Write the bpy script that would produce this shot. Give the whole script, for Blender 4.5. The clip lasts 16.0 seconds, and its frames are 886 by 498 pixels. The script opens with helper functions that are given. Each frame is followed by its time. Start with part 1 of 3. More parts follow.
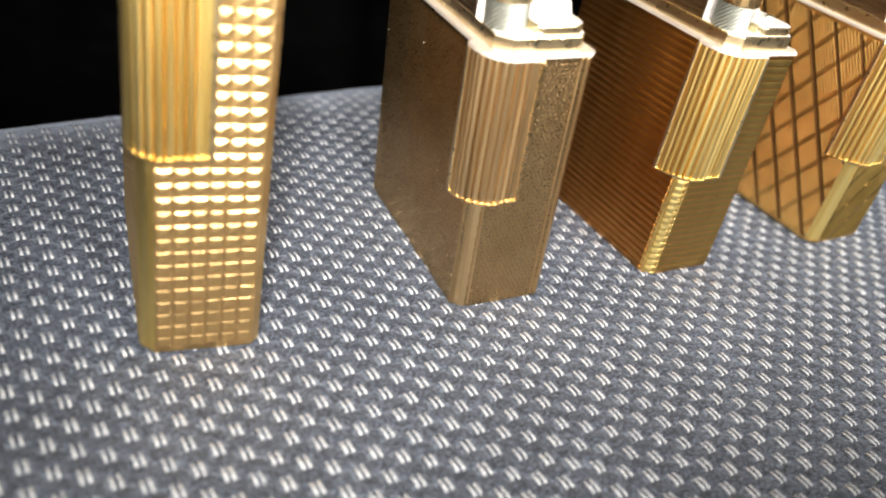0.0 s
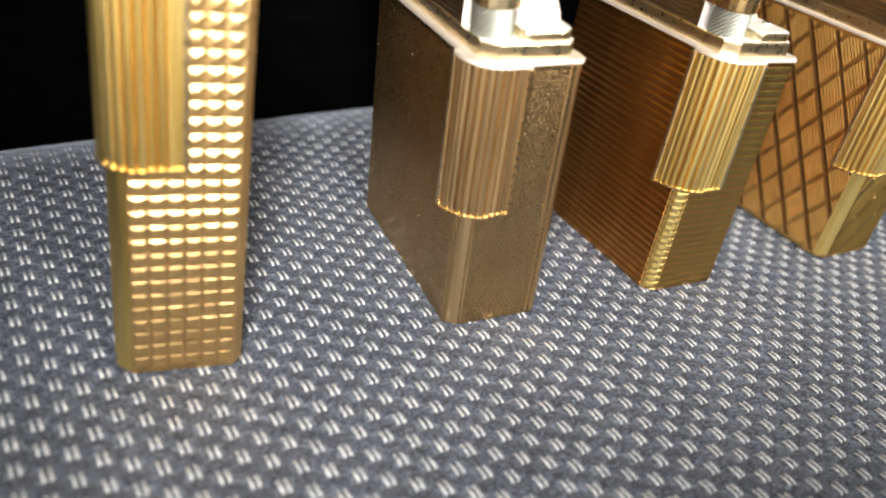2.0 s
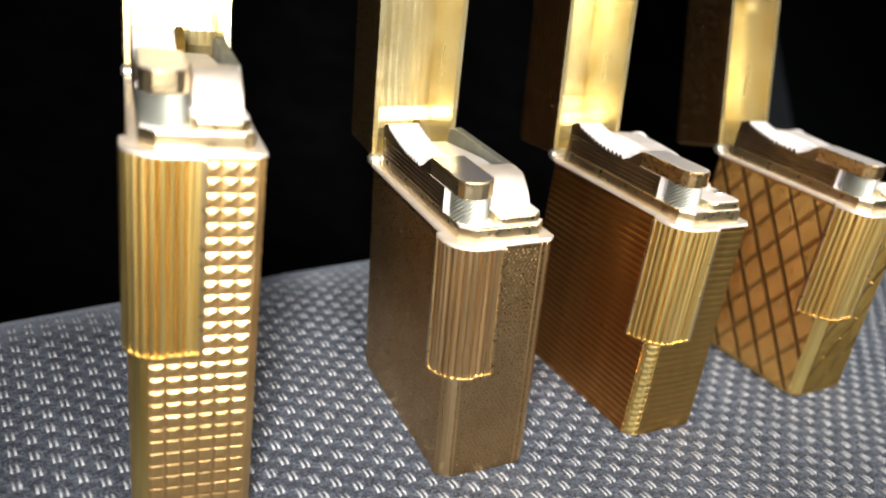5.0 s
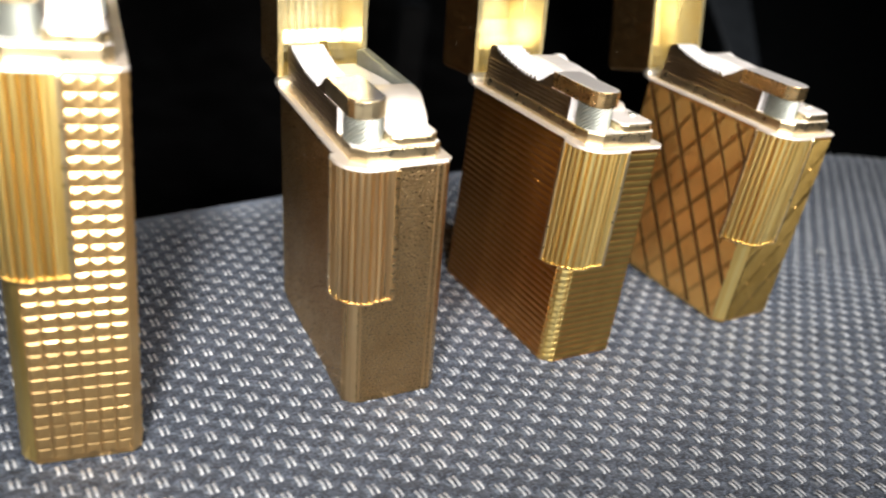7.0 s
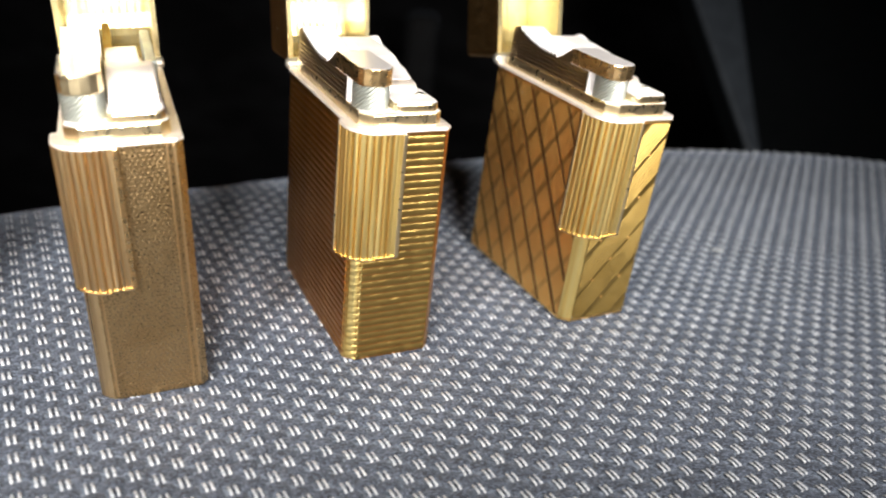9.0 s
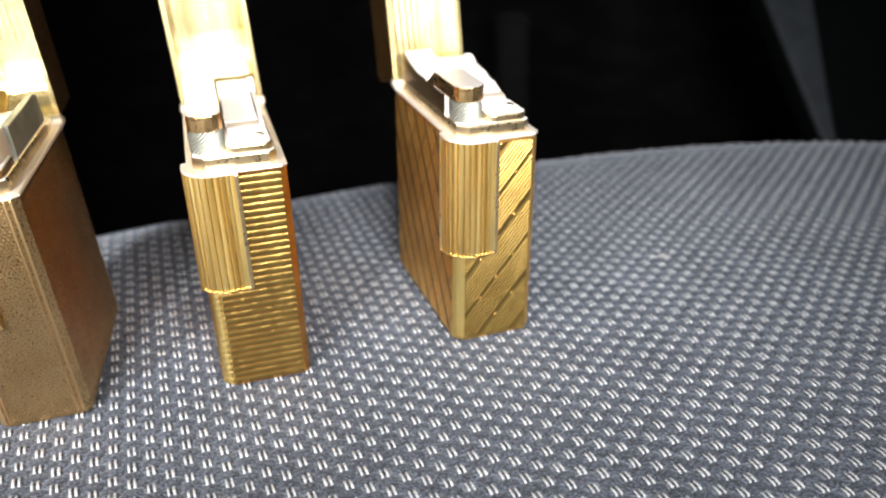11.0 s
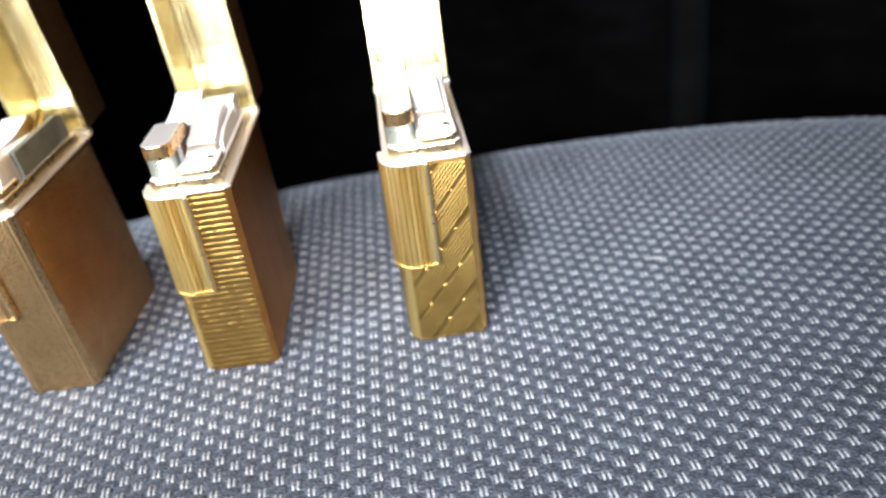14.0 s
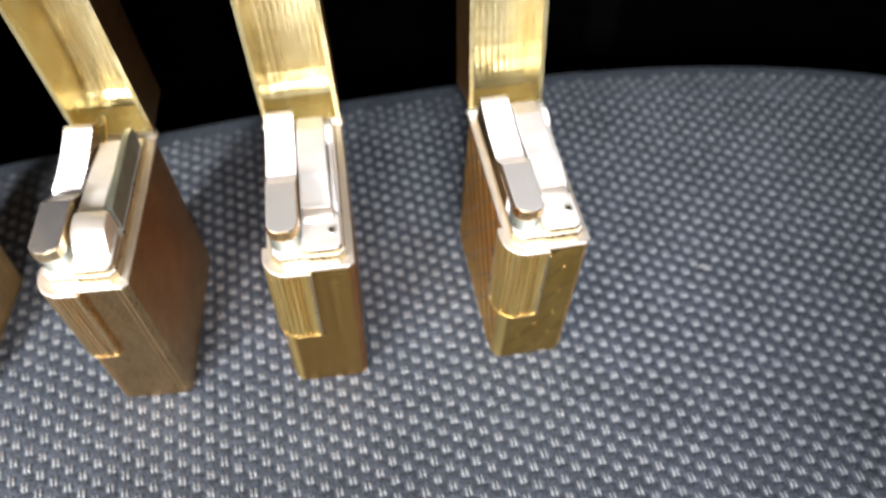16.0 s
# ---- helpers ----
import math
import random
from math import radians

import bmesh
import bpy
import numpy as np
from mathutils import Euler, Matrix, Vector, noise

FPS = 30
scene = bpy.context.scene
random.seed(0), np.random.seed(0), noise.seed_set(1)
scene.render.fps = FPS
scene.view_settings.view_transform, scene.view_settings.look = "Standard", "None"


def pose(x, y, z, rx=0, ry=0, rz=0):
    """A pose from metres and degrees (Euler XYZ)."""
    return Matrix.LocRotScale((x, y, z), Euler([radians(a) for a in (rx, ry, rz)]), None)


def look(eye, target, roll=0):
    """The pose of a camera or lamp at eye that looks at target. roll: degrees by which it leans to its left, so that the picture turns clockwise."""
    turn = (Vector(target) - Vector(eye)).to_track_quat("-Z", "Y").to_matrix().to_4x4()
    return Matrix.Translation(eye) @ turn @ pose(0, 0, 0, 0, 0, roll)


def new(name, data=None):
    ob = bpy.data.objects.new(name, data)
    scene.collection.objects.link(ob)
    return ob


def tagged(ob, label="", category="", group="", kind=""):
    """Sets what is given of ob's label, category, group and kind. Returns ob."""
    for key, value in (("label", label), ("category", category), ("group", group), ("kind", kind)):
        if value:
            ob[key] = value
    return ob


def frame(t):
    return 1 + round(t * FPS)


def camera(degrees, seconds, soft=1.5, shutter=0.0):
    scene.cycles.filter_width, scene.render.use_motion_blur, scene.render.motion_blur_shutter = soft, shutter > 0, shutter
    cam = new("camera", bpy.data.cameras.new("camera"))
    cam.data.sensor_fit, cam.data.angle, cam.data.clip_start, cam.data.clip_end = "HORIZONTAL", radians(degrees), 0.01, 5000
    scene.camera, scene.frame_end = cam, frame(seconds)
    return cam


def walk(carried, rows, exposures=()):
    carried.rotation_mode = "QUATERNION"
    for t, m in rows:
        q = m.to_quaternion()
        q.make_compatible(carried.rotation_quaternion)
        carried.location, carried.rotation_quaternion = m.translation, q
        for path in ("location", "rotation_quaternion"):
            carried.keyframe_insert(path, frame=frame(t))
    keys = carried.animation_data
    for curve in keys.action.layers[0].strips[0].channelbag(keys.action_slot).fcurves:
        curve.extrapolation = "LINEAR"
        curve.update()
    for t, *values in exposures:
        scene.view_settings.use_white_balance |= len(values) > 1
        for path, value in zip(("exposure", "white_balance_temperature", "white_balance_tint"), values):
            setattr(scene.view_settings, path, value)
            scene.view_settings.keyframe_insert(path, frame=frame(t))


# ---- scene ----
# One plan unit is 0.88 mm: the lighters are then 47 and 57 mm tall when shut.
U = 0.00088

# ---- camera ----
cam = camera(57.0, 16.0, soft=2.0, shutter=0.4)
# a phone's small aperture held close: the far edge of the cloth falls out of focus
cam.data.dof.use_dof = True
cam.data.dof.focus_distance, cam.data.dof.aperture_fstop = 0.104, 20.0
ROWS = [
    (0, pose(-0.02847, -0.08369, 0.06073, 56.395, -10.191, -3.231)),
    (0.5, pose(-0.02855, -0.08450, 0.06177, 56.988, -10.278, -3.015)),
    (1, pose(-0.02743, -0.08387, 0.06110, 57.337, -9.686, -2.675)),
    (1.5, pose(-0.02597, -0.08261, 0.05911, 58.132, -9.349, -2.786)),
    (2, pose(-0.02519, -0.08219, 0.05827, 58.363, -9.100, -2.757)),
    (2.5, pose(-0.02553, -0.08371, 0.05838, 60.371, -8.788, -2.052)),
    (3, pose(-0.02393, -0.08583, 0.06208, 62.916, -7.384, -2.265)),
    (3.5, pose(-0.02440, -0.08615, 0.06223, 64.448, -8.054, -2.836)),
    (4, pose(-0.02475, -0.08743, 0.06625, 66.853, -7.583, -2.712)),
    (6.5, pose(-0.01975, -0.08853, 0.06846, 64.347, -7.304, -3.660)),
    (7, pose(-0.01371, -0.08816, 0.06632, 62.887, -7.350, -4.131)),
    (7.5, pose(-0.00472, -0.08401, 0.06709, 63.101, -6.743, -5.289)),
    (8, pose(0.00520, -0.08643, 0.06737, 63.063, -5.728, -3.580)),
    (8.5, pose(0.01410, -0.08473, 0.06673, 62.254, -5.843, -2.055)),
    (9, pose(0.02245, -0.08540, 0.06444, 63.570, -5.607, -0.640)),
    (9.2, pose(0.02460, -0.08226, 0.06620, 63.146, -6.125, -1.311)),
    (11.3, pose(0.06631, -0.08502, 0.07228, 63.279, 2.008, 9.725)),
    (11.5, pose(0.06797, -0.08558, 0.07447, 62.899, 1.733, 11.039)),
    (12, pose(0.07945, -0.08399, 0.07473, 64.648, 2.434, 13.606)),
    (12.5, pose(0.09488, -0.08221, 0.07657, 65.878, 5.320, 16.301)),
    (13, pose(0.10370, -0.08220, 0.07873, 65.607, 6.566, 19.438)),
    (13.5, pose(0.10738, -0.07846, 0.07770, 64.270, 7.583, 23.086)),
    (14, pose(0.10240, -0.07233, 0.08210, 58.749, 7.744, 21.467)),
    (14.5, pose(0.08579, -0.06633, 0.09535, 51.500, 7.057, 20.833)),
    (15, pose(0.07964, -0.06041, 0.10115, 46.177, 3.345, 17.330)),
    (15.5, pose(0.06445, -0.05236, 0.12359, 42.602, 2.458, 17.070)),
    (16, pose(0.05971, -0.05078, 0.12995, 36.905, -0.349, 16.572)),
]
walk(cam, ROWS, exposures=[(0, 0.45, 6900, 10), (1.2, 0.30, 6900, 10), (2.5, 0.10, 6950, 10), (4, 0.0, 6900, 10), (7, 0.05, 6650, 10), (9, 0.38, 6600, 10), (11.5, 0.52, 6650, 10), (12.2, 0.60, 6500, 10), (13, 0.76, 6050, 10), (14.5, 0.56, 6150, 10), (15.5, 0.46, 6250, 10), (16, 0.20, 6300, 10)])

# ---- light: five fixed lamps in place of the one moving phone lamp, a dark room ----
world = bpy.data.worlds.new("dark_room")
scene.world = world
world.use_nodes = True
world.node_tree.nodes["Background"].inputs[0].default_value = (0.30, 0.40, 0.62, 1)
world.node_tree.nodes["Background"].inputs[1].default_value = 0.012


def phone_lamp_stand_in(eye, target, wide, tall, watts, cone):
    """A fixed stand-in for the phone's moving lamp beside the lens, at one stretch."""
    d = bpy.data.lights.new("phone_lamp_stand_in", "AREA")
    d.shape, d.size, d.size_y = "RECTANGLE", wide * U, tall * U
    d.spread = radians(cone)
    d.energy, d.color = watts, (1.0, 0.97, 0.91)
    new("phone_lamp_stand_in", d).matrix_world = look([v * U for v in eye], [v * U for v in target])


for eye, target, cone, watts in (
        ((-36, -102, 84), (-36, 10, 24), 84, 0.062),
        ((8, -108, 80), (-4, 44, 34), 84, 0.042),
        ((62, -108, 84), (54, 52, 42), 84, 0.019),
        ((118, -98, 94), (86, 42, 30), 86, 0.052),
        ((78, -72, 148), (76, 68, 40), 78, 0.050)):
    phone_lamp_stand_in(eye, target, 16, 16, watts, cone)


# ---- materials ----
def material(name):
    m = bpy.data.materials.new(name)
    m.use_nodes = True
    return m, m.node_tree.nodes, m.node_tree.links, m.node_tree.nodes["Principled BSDF"]


def metal(name, base, dull, rough, grain=1100.0, wear=0.12, bump=0.07, stretch=(1, 1, 1), dust=0.0, streak=None, haze=0.0):
    """Plated metal: tarnish at a large scale, scratches and pits at a small one."""
    m, n, l, p = material(name)
    tc = n.new("ShaderNodeTexCoord")
    mp = n.new("ShaderNodeMapping")
    mp.inputs["Scale"].default_value = stretch
    l.new(tc.outputs["Object"], mp.inputs["Vector"])
    big, fine = n.new("ShaderNodeTexNoise"), n.new("ShaderNodeTexNoise")
    big.inputs["Scale"].default_value, big.inputs["Detail"].default_value = 170.0, 5.0
    fine.inputs["Scale"].default_value, fine.inputs["Detail"].default_value = grain, 6.0
    if streak:
        # long drawn marks, upright on the thing
        drawn = n.new("ShaderNodeMapping")
        drawn.inputs["Scale"].default_value = (1.0, 1.0, 0.03)
        l.new(tc.outputs["Object"], drawn.inputs["Vector"])
        l.new(drawn.outputs["Vector"], big.inputs["Vector"])
        big.inputs["Scale"].default_value = streak
    else:
        l.new(tc.outputs["Object"], big.inputs["Vector"])
    l.new(mp.outputs["Vector"], fine.inputs["Vector"])
    ramp = n.new("ShaderNodeValToRGB")
    ramp.color_ramp.elements[0].position, ramp.color_ramp.elements[0].color = 0.34, (*dull, 1)
    ramp.color_ramp.elements[1].position, ramp.color_ramp.elements[1].color = 0.62, (*base, 1)
    l.new(big.outputs["Fac"], ramp.inputs["Fac"])
    l.new(ramp.outputs["Color"], p.inputs["Base Color"])
    # a diffuse share put in for the hazy glow on the lid linings
    p.inputs["Metallic"].default_value = 1.0 - haze
    if dust:
        # scattered grains of dust and tiny nicks
        cell = n.new("ShaderNodeTexVoronoi")
        cell.inputs["Scale"].default_value = 620.0
        l.new(tc.outputs["Object"], cell.inputs["Vector"])
        near = n.new("ShaderNodeMapRange")
        near.inputs["From Min"].default_value, near.inputs["From Max"].default_value = 0.03, 0.065
        near.inputs["To Min"].default_value, near.inputs["To Max"].default_value = 1.0, 0.0
        l.new(cell.outputs["Distance"], near.inputs["Value"])
        some = n.new("ShaderNodeSeparateColor")
        l.new(cell.outputs["Color"], some.inputs["Color"])
        few = n.new("ShaderNodeMath")
        few.operation, few.inputs[1].default_value = "LESS_THAN", dust
        l.new(some.outputs["Red"], few.inputs[0])
        fleck = n.new("ShaderNodeMath")
        fleck.operation = "MULTIPLY"
        l.new(near.outputs["Result"], fleck.inputs[0])
        l.new(few.outputs["Value"], fleck.inputs[1])
        mix = n.new("ShaderNodeMixRGB")
        mix.inputs[2].default_value = (0.75, 0.70, 0.60, 1)
        l.new(fleck.outputs["Value"], mix.inputs[0])
        l.new(ramp.outputs["Color"], mix.inputs[1])
        l.new(mix.outputs["Color"], p.inputs["Base Color"])
        dull_spot = n.new("ShaderNodeMath")
        dull_spot.operation = "SUBTRACT"
        dull_spot.inputs[0].default_value = 1.0
        l.new(fleck.outputs["Value"], dull_spot.inputs[1])
        l.new(dull_spot.outputs["Value"], p.inputs["Metallic"])
    rr = n.new("ShaderNodeMapRange")
    rr.inputs["From Min"].default_value, rr.inputs["From Max"].default_value = 0.3, 0.7
    rr.inputs["To Min"].default_value, rr.inputs["To Max"].default_value = rough * (1 - wear), rough * (1 + wear)
    l.new(fine.outputs["Fac"], rr.inputs["Value"])
    l.new(rr.outputs["Result"], p.inputs["Roughness"])
    bp = n.new("ShaderNodeBump")
    bp.inputs["Strength"].default_value, bp.inputs["Distance"].default_value = bump, 0.0002
    l.new(fine.outputs["Fac"], bp.inputs["Height"])
    l.new(bp.outputs["Normal"], p.inputs["Normal"])
    return m


GOLD_A = metal("bright_gold", (0.80, 0.56, 0.27), (0.70, 0.46, 0.20), 0.42, wear=0.2, dust=0.12)
GOLD_B = metal("bronze_gold", (0.60, 0.41, 0.21), (0.52, 0.34, 0.16), 0.30, grain=3800, wear=0.25, bump=0.05, dust=0.10)
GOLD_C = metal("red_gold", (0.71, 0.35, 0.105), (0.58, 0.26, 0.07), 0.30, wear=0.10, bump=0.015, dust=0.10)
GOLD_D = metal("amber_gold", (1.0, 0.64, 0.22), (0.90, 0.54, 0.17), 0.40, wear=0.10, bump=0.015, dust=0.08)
# lids in a darker copy of the gold: the dark room they mirror put in
LID_C = metal("toned_red_gold_lid", (0.58, 0.31, 0.12), (0.48, 0.24, 0.09), 0.32, bump=0.012, dust=0.10)
LID_D = metal("toned_amber_gold_lid", (0.56, 0.33, 0.14), (0.46, 0.26, 0.10), 0.32, bump=0.012, dust=0.10)
# fronts in a darker copy of the gold, toned down where the lamps overlight them
FRONT_C = metal("toned_red_gold", (0.50, 0.335, 0.105), (0.40, 0.25, 0.075), 0.36, bump=0.03, dust=0.1)
FRONT_D = metal("toned_amber_gold", (0.50, 0.34, 0.11), (0.40, 0.26, 0.075), 0.34, bump=0.03, dust=0.1)
GRIP = metal("grip_gold", (1.0, 0.80, 0.34), (0.96, 0.66, 0.20), 0.36, grain=1500, wear=0.2, bump=0.05, dust=0.06, stretch=(1, 1, 0.02), streak=1300.0)
GRIP_B = metal("bronze_grip", (0.88, 0.65, 0.36), (0.68, 0.45, 0.22), 0.33, grain=1500, wear=0.2, bump=0.06, dust=0.1, stretch=(1, 1, 0.02), streak=1500.0)
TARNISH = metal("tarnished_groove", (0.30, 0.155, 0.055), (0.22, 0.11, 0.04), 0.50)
# front grooves: their shade put in as a slightly darker gold
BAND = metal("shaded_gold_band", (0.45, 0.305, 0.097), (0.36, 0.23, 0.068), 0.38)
# cross grooves: their shading put into the colour; the front's points share this gold
FAINT = metal("muted_amber_gold", (0.86, 0.52, 0.17), (0.74, 0.42, 0.13), 0.40)
# flute valleys: shade between the ribs put in as a darker gold
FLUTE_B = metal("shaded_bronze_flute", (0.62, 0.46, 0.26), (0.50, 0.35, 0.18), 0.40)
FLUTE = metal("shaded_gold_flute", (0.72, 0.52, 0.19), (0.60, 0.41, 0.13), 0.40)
RIM = metal("pale_rim", (0.95, 0.87, 0.81), (0.90, 0.80, 0.72), 0.52)
LINING = metal("lid_lining", (0.73, 0.64, 0.38), (0.60, 0.48, 0.22), 0.25, grain=700, bump=0.03, stretch=(1, 0.08, 1), haze=0.18)
RIM.node_tree.nodes["Principled BSDF"].inputs["Metallic"].default_value = 0.8
STEEL = metal("worn_steel", (0.84, 0.83, 0.78), (0.72, 0.69, 0.62), 0.48)
ROLLER = metal("grey_steel", (0.36, 0.38, 0.35), (0.26, 0.27, 0.25), 0.60)
CHROME = metal("pale_steel", (0.94, 0.90, 0.92), (0.92, 0.88, 0.89), 0.50, grain=2500, bump=0.03)
CHROME.node_tree.nodes["Principled BSDF"].inputs["Metallic"].default_value = 0.6
MIRROR = metal("bright_steel", (0.92, 0.88, 0.88), (0.88, 0.83, 0.84), 0.34, bump=0.04)
MIRROR.node_tree.nodes["Principled BSDF"].inputs["Metallic"].default_value = 0.62
POLISH = metal("polished_pale_gold", (0.92, 0.77, 0.50), (0.78, 0.62, 0.38), 0.30, wear=0.15, bump=0.03, dust=0.1)
SATIN = metal("satin_nickel", (0.93, 0.89, 0.90), (0.86, 0.81, 0.80), 0.46, grain=1600, bump=0.10)
SATIN.node_tree.nodes["Principled BSDF"].inputs["Metallic"].default_value = 0.4
GLOSS = metal("mirror_polish", (0.84, 0.79, 0.80), (0.74, 0.69, 0.70), 0.20, bump=0.02)
GLOSS.node_tree.nodes["Principled BSDF"].inputs["Metallic"].default_value = 0.85
AMBER = metal("amber_polish", (0.88, 0.62, 0.32), (0.74, 0.48, 0.22), 0.28, bump=0.03)
BRASS = metal("dark_brass", (0.46, 0.34, 0.22), (0.36, 0.26, 0.165), 0.32, wear=0.15, dust=0.4)


def cloth(name, base, pale, rough, scale, along, sheen=0.15, lean=0.45):
    """Fuzzy yarn: streaks along the thread and flecks of paler fibre."""
    m, n, l, p = material(name)
    tc, mp = n.new("ShaderNodeTexCoord"), n.new("ShaderNodeMapping")
    mp.inputs["Rotation"].default_value = (0, 0, radians(along))
    mp.inputs["Scale"].default_value = (lean, 1.0, 1.0)
    l.new(tc.outputs["Object"], mp.inputs["Vector"])
    streak, spread = n.new("ShaderNodeTexNoise"), n.new("ShaderNodeTexNoise")
    streak.inputs["Scale"].default_value, streak.inputs["Detail"].default_value = scale, 8.0
    spread.inputs["Scale"].default_value, spread.inputs["Detail"].default_value = 60.0, 4.0
    l.new(mp.outputs["Vector"], streak.inputs["Vector"])
    l.new(tc.outputs["Object"], spread.inputs["Vector"])
    add = n.new("ShaderNodeMath")
    add.operation = "MULTIPLY_ADD"
    add.inputs[1].default_value = 0.12
    l.new(spread.outputs["Fac"], add.inputs[0])
    l.new(streak.outputs["Fac"], add.inputs[2])
    ramp = n.new("ShaderNodeValToRGB")
    ramp.color_ramp.elements[0].position, ramp.color_ramp.elements[0].color = 0.50, (*base, 1)
    ramp.color_ramp.elements[1].position, ramp.color_ramp.elements[1].color = 0.72, (*pale, 1)
    l.new(add.outputs["Value"], ramp.inputs["Fac"])
    l.new(ramp.outputs["Color"], p.inputs["Base Color"])
    bp = n.new("ShaderNodeBump")
    bp.inputs["Strength"].default_value, bp.inputs["Distance"].default_value = 0.6, 0.00015
    l.new(streak.outputs["Fac"], bp.inputs["Height"])
    l.new(bp.outputs["Normal"], p.inputs["Normal"])
    p.inputs["Roughness"].default_value = rough
    p.inputs["Sheen Weight"].default_value, p.inputs["Sheen Roughness"].default_value = sheen, 0.4
    p.inputs["Sheen Tint"].default_value = (0.66, 0.77, 1.0, 1)
    return m


WEFT = cloth("charcoal_yarn", (0.011, 0.014, 0.022), (0.104, 0.123, 0.172), 0.8, 5200, -30, 0.3)
WARP = cloth("silver_yarn", (0.30, 0.318, 0.352), (0.55, 0.572, 0.62), 0.42, 5000, 60, 0.1, 0.22)
GROUND = cloth("grey_backing", (0.027, 0.034, 0.050), (0.165, 0.195, 0.255), 0.85, 4200, -30, 0.3)
ROOM = cloth("black_curtain", (0.014, 0.014, 0.017), (0.030, 0.030, 0.036), 0.9, 40, 0)
LINT = cloth("white_lint", (0.26, 0.27, 0.28), (0.5, 0.5, 0.52), 0.9, 3000, 0)
POST = metal("grey_lacquer", (0.060, 0.071, 0.088), (0.045, 0.053, 0.066), 0.5, grain=300)
POST.node_tree.nodes["Principled BSDF"].inputs["Metallic"].default_value = 0.0
BOARD = metal("dark_lacquer", (0.005, 0.006, 0.007), (0.004, 0.005, 0.006), 0.6, grain=300)
BOARD.node_tree.nodes["Principled BSDF"].inputs["Metallic"].default_value = 0.0
BOARD.node_tree.nodes["Principled BSDF"].inputs["Specular IOR Level"].default_value = 0.1
ENGRAVED, _n, _l, _p = material("engraved_grey")
_p.inputs["Base Color"].default_value, _p.inputs["Metallic"].default_value, _p.inputs["Roughness"].default_value = (0.52, 0.50, 0.47, 1), 1.0, 0.5
HOLE, _n, _l, _p = material("hole_shade")
_p.inputs["Base Color"].default_value, _p.inputs["Roughness"].default_value = (0.03, 0.028, 0.025, 1), 0.6


# ---- mesh helpers (plan units) ----
class Shape:
    """A growing list of corners and faces."""

    def __init__(self):
        self.v, self.f, self.dark, self.dim, self.more, self.points = [], [], [], [], None, None

    def add(self, verts, faces):
        k = len(self.v)
        self.v += [tuple(p) for p in verts]
        self.f += [tuple(i + k for i in q) for q in faces]
        return self

    def prism(self, outline, z0, z1, inset0=0.0, inset1=0.0, band=0.5):
        """An outline (counter-clockwise) drawn up from z0 to z1, its rims eased by insets."""
        c = Vector((sum(p[0] for p in outline) / len(outline), sum(p[1] for p in outline) / len(outline)))

        def ring(z, d):
            out = []
            for x, y in outline:
                r = Vector((x, y)) - c
                sx = max(0.0, abs(r.x) - d) / max(abs(r.x), 1e-6)
                sy = max(0.0, abs(r.y) - d) / max(abs(r.y), 1e-6)
                out.append((c.x + r.x * sx, c.y + r.y * sy, z))
            return out

        rings = []
        if inset0:
            rings.append(ring(z0, inset0))
            rings.append(ring(z0 + band * 0.3, inset0 * 0.3))
            rings.append(ring(z0 + band, 0))
        else:
            rings.append(ring(z0, 0))
        if inset1:
            rings.append(ring(z1 - band, 0))
            rings.append(ring(z1 - band * 0.3, inset1 * 0.3))
            rings.append(ring(z1, inset1))
        else:
            rings.append(ring(z1, 0))
        n = len(outline)
        verts = [p for r in rings for p in r]
        faces = [tuple(range(n - 1, -1, -1)), tuple(range(len(verts) - n, len(verts)))]
        for j in range(len(rings) - 1):
            for i in range(n):
                a, b = j * n + i, j * n + (i + 1) % n
                faces.append((a, b, b + n, a + n))
        return self.add(verts, faces)

    def side(self, profile, x0, x1):
        """A (y, z) profile drawn across from x0 to x1."""
        n = len(profile)
        verts = [(x0, y, z) for y, z in profile] + [(x1, y, z) for y, z in profile]
        faces = [tuple(range(n)), tuple(range(2 * n - 1, n - 1, -1))]
        faces += [(i, i + n, (i + 1) % n + n, (i + 1) % n) for i in range(n)]
        return self.add(verts, faces)

    def slab(self, profile, x0, x1, ease=0.25):
        """A (y, z) profile drawn across, its two flanks eased."""
        cy, cz = sum(p[0] for p in profile) / len(profile), sum(p[1] for p in profile) / len(profile)

        def shrunk(e):
            return [(y - math.copysign(min(e, abs(y - cy)), y - cy), z - math.copysign(min(e, abs(z - cz)), z - cz)) for y, z in profile]

        rows = [(x0, shrunk(ease)), (x0 + ease * 0.3, shrunk(ease * 0.3)), (x0 + ease, profile), (x1 - ease, profile), (x1 - ease * 0.3, shrunk(ease * 0.3)), (x1, shrunk(ease))]
        n = len(profile)
        verts = [(x, y, z) for x, ring in rows for y, z in ring]
        faces = [tuple(range(n)), tuple(range(6 * n - 1, 5 * n - 1, -1))]
        faces += [(j * n + i, (j + 1) * n + i, (j + 1) * n + (i + 1) % n, j * n + (i + 1) % n) for j in range(5) for i in range(n)]
        return self.add(verts, faces)

    def box(self, x0, x1, y0, y1, z0, z1, ease=0.15):
        e = min(ease, (x1 - x0) * 0.4, (y1 - y0) * 0.4, (z1 - z0) * 0.4)
        o = [(x0 + e, y0), (x1 - e, y0), (x1, y0 + e), (x1, y1 - e), (x1 - e, y1), (x0 + e, y1), (x0, y1 - e), (x0, y0 + e)]
        return self.prism(o, z0, z1, e, e, e)


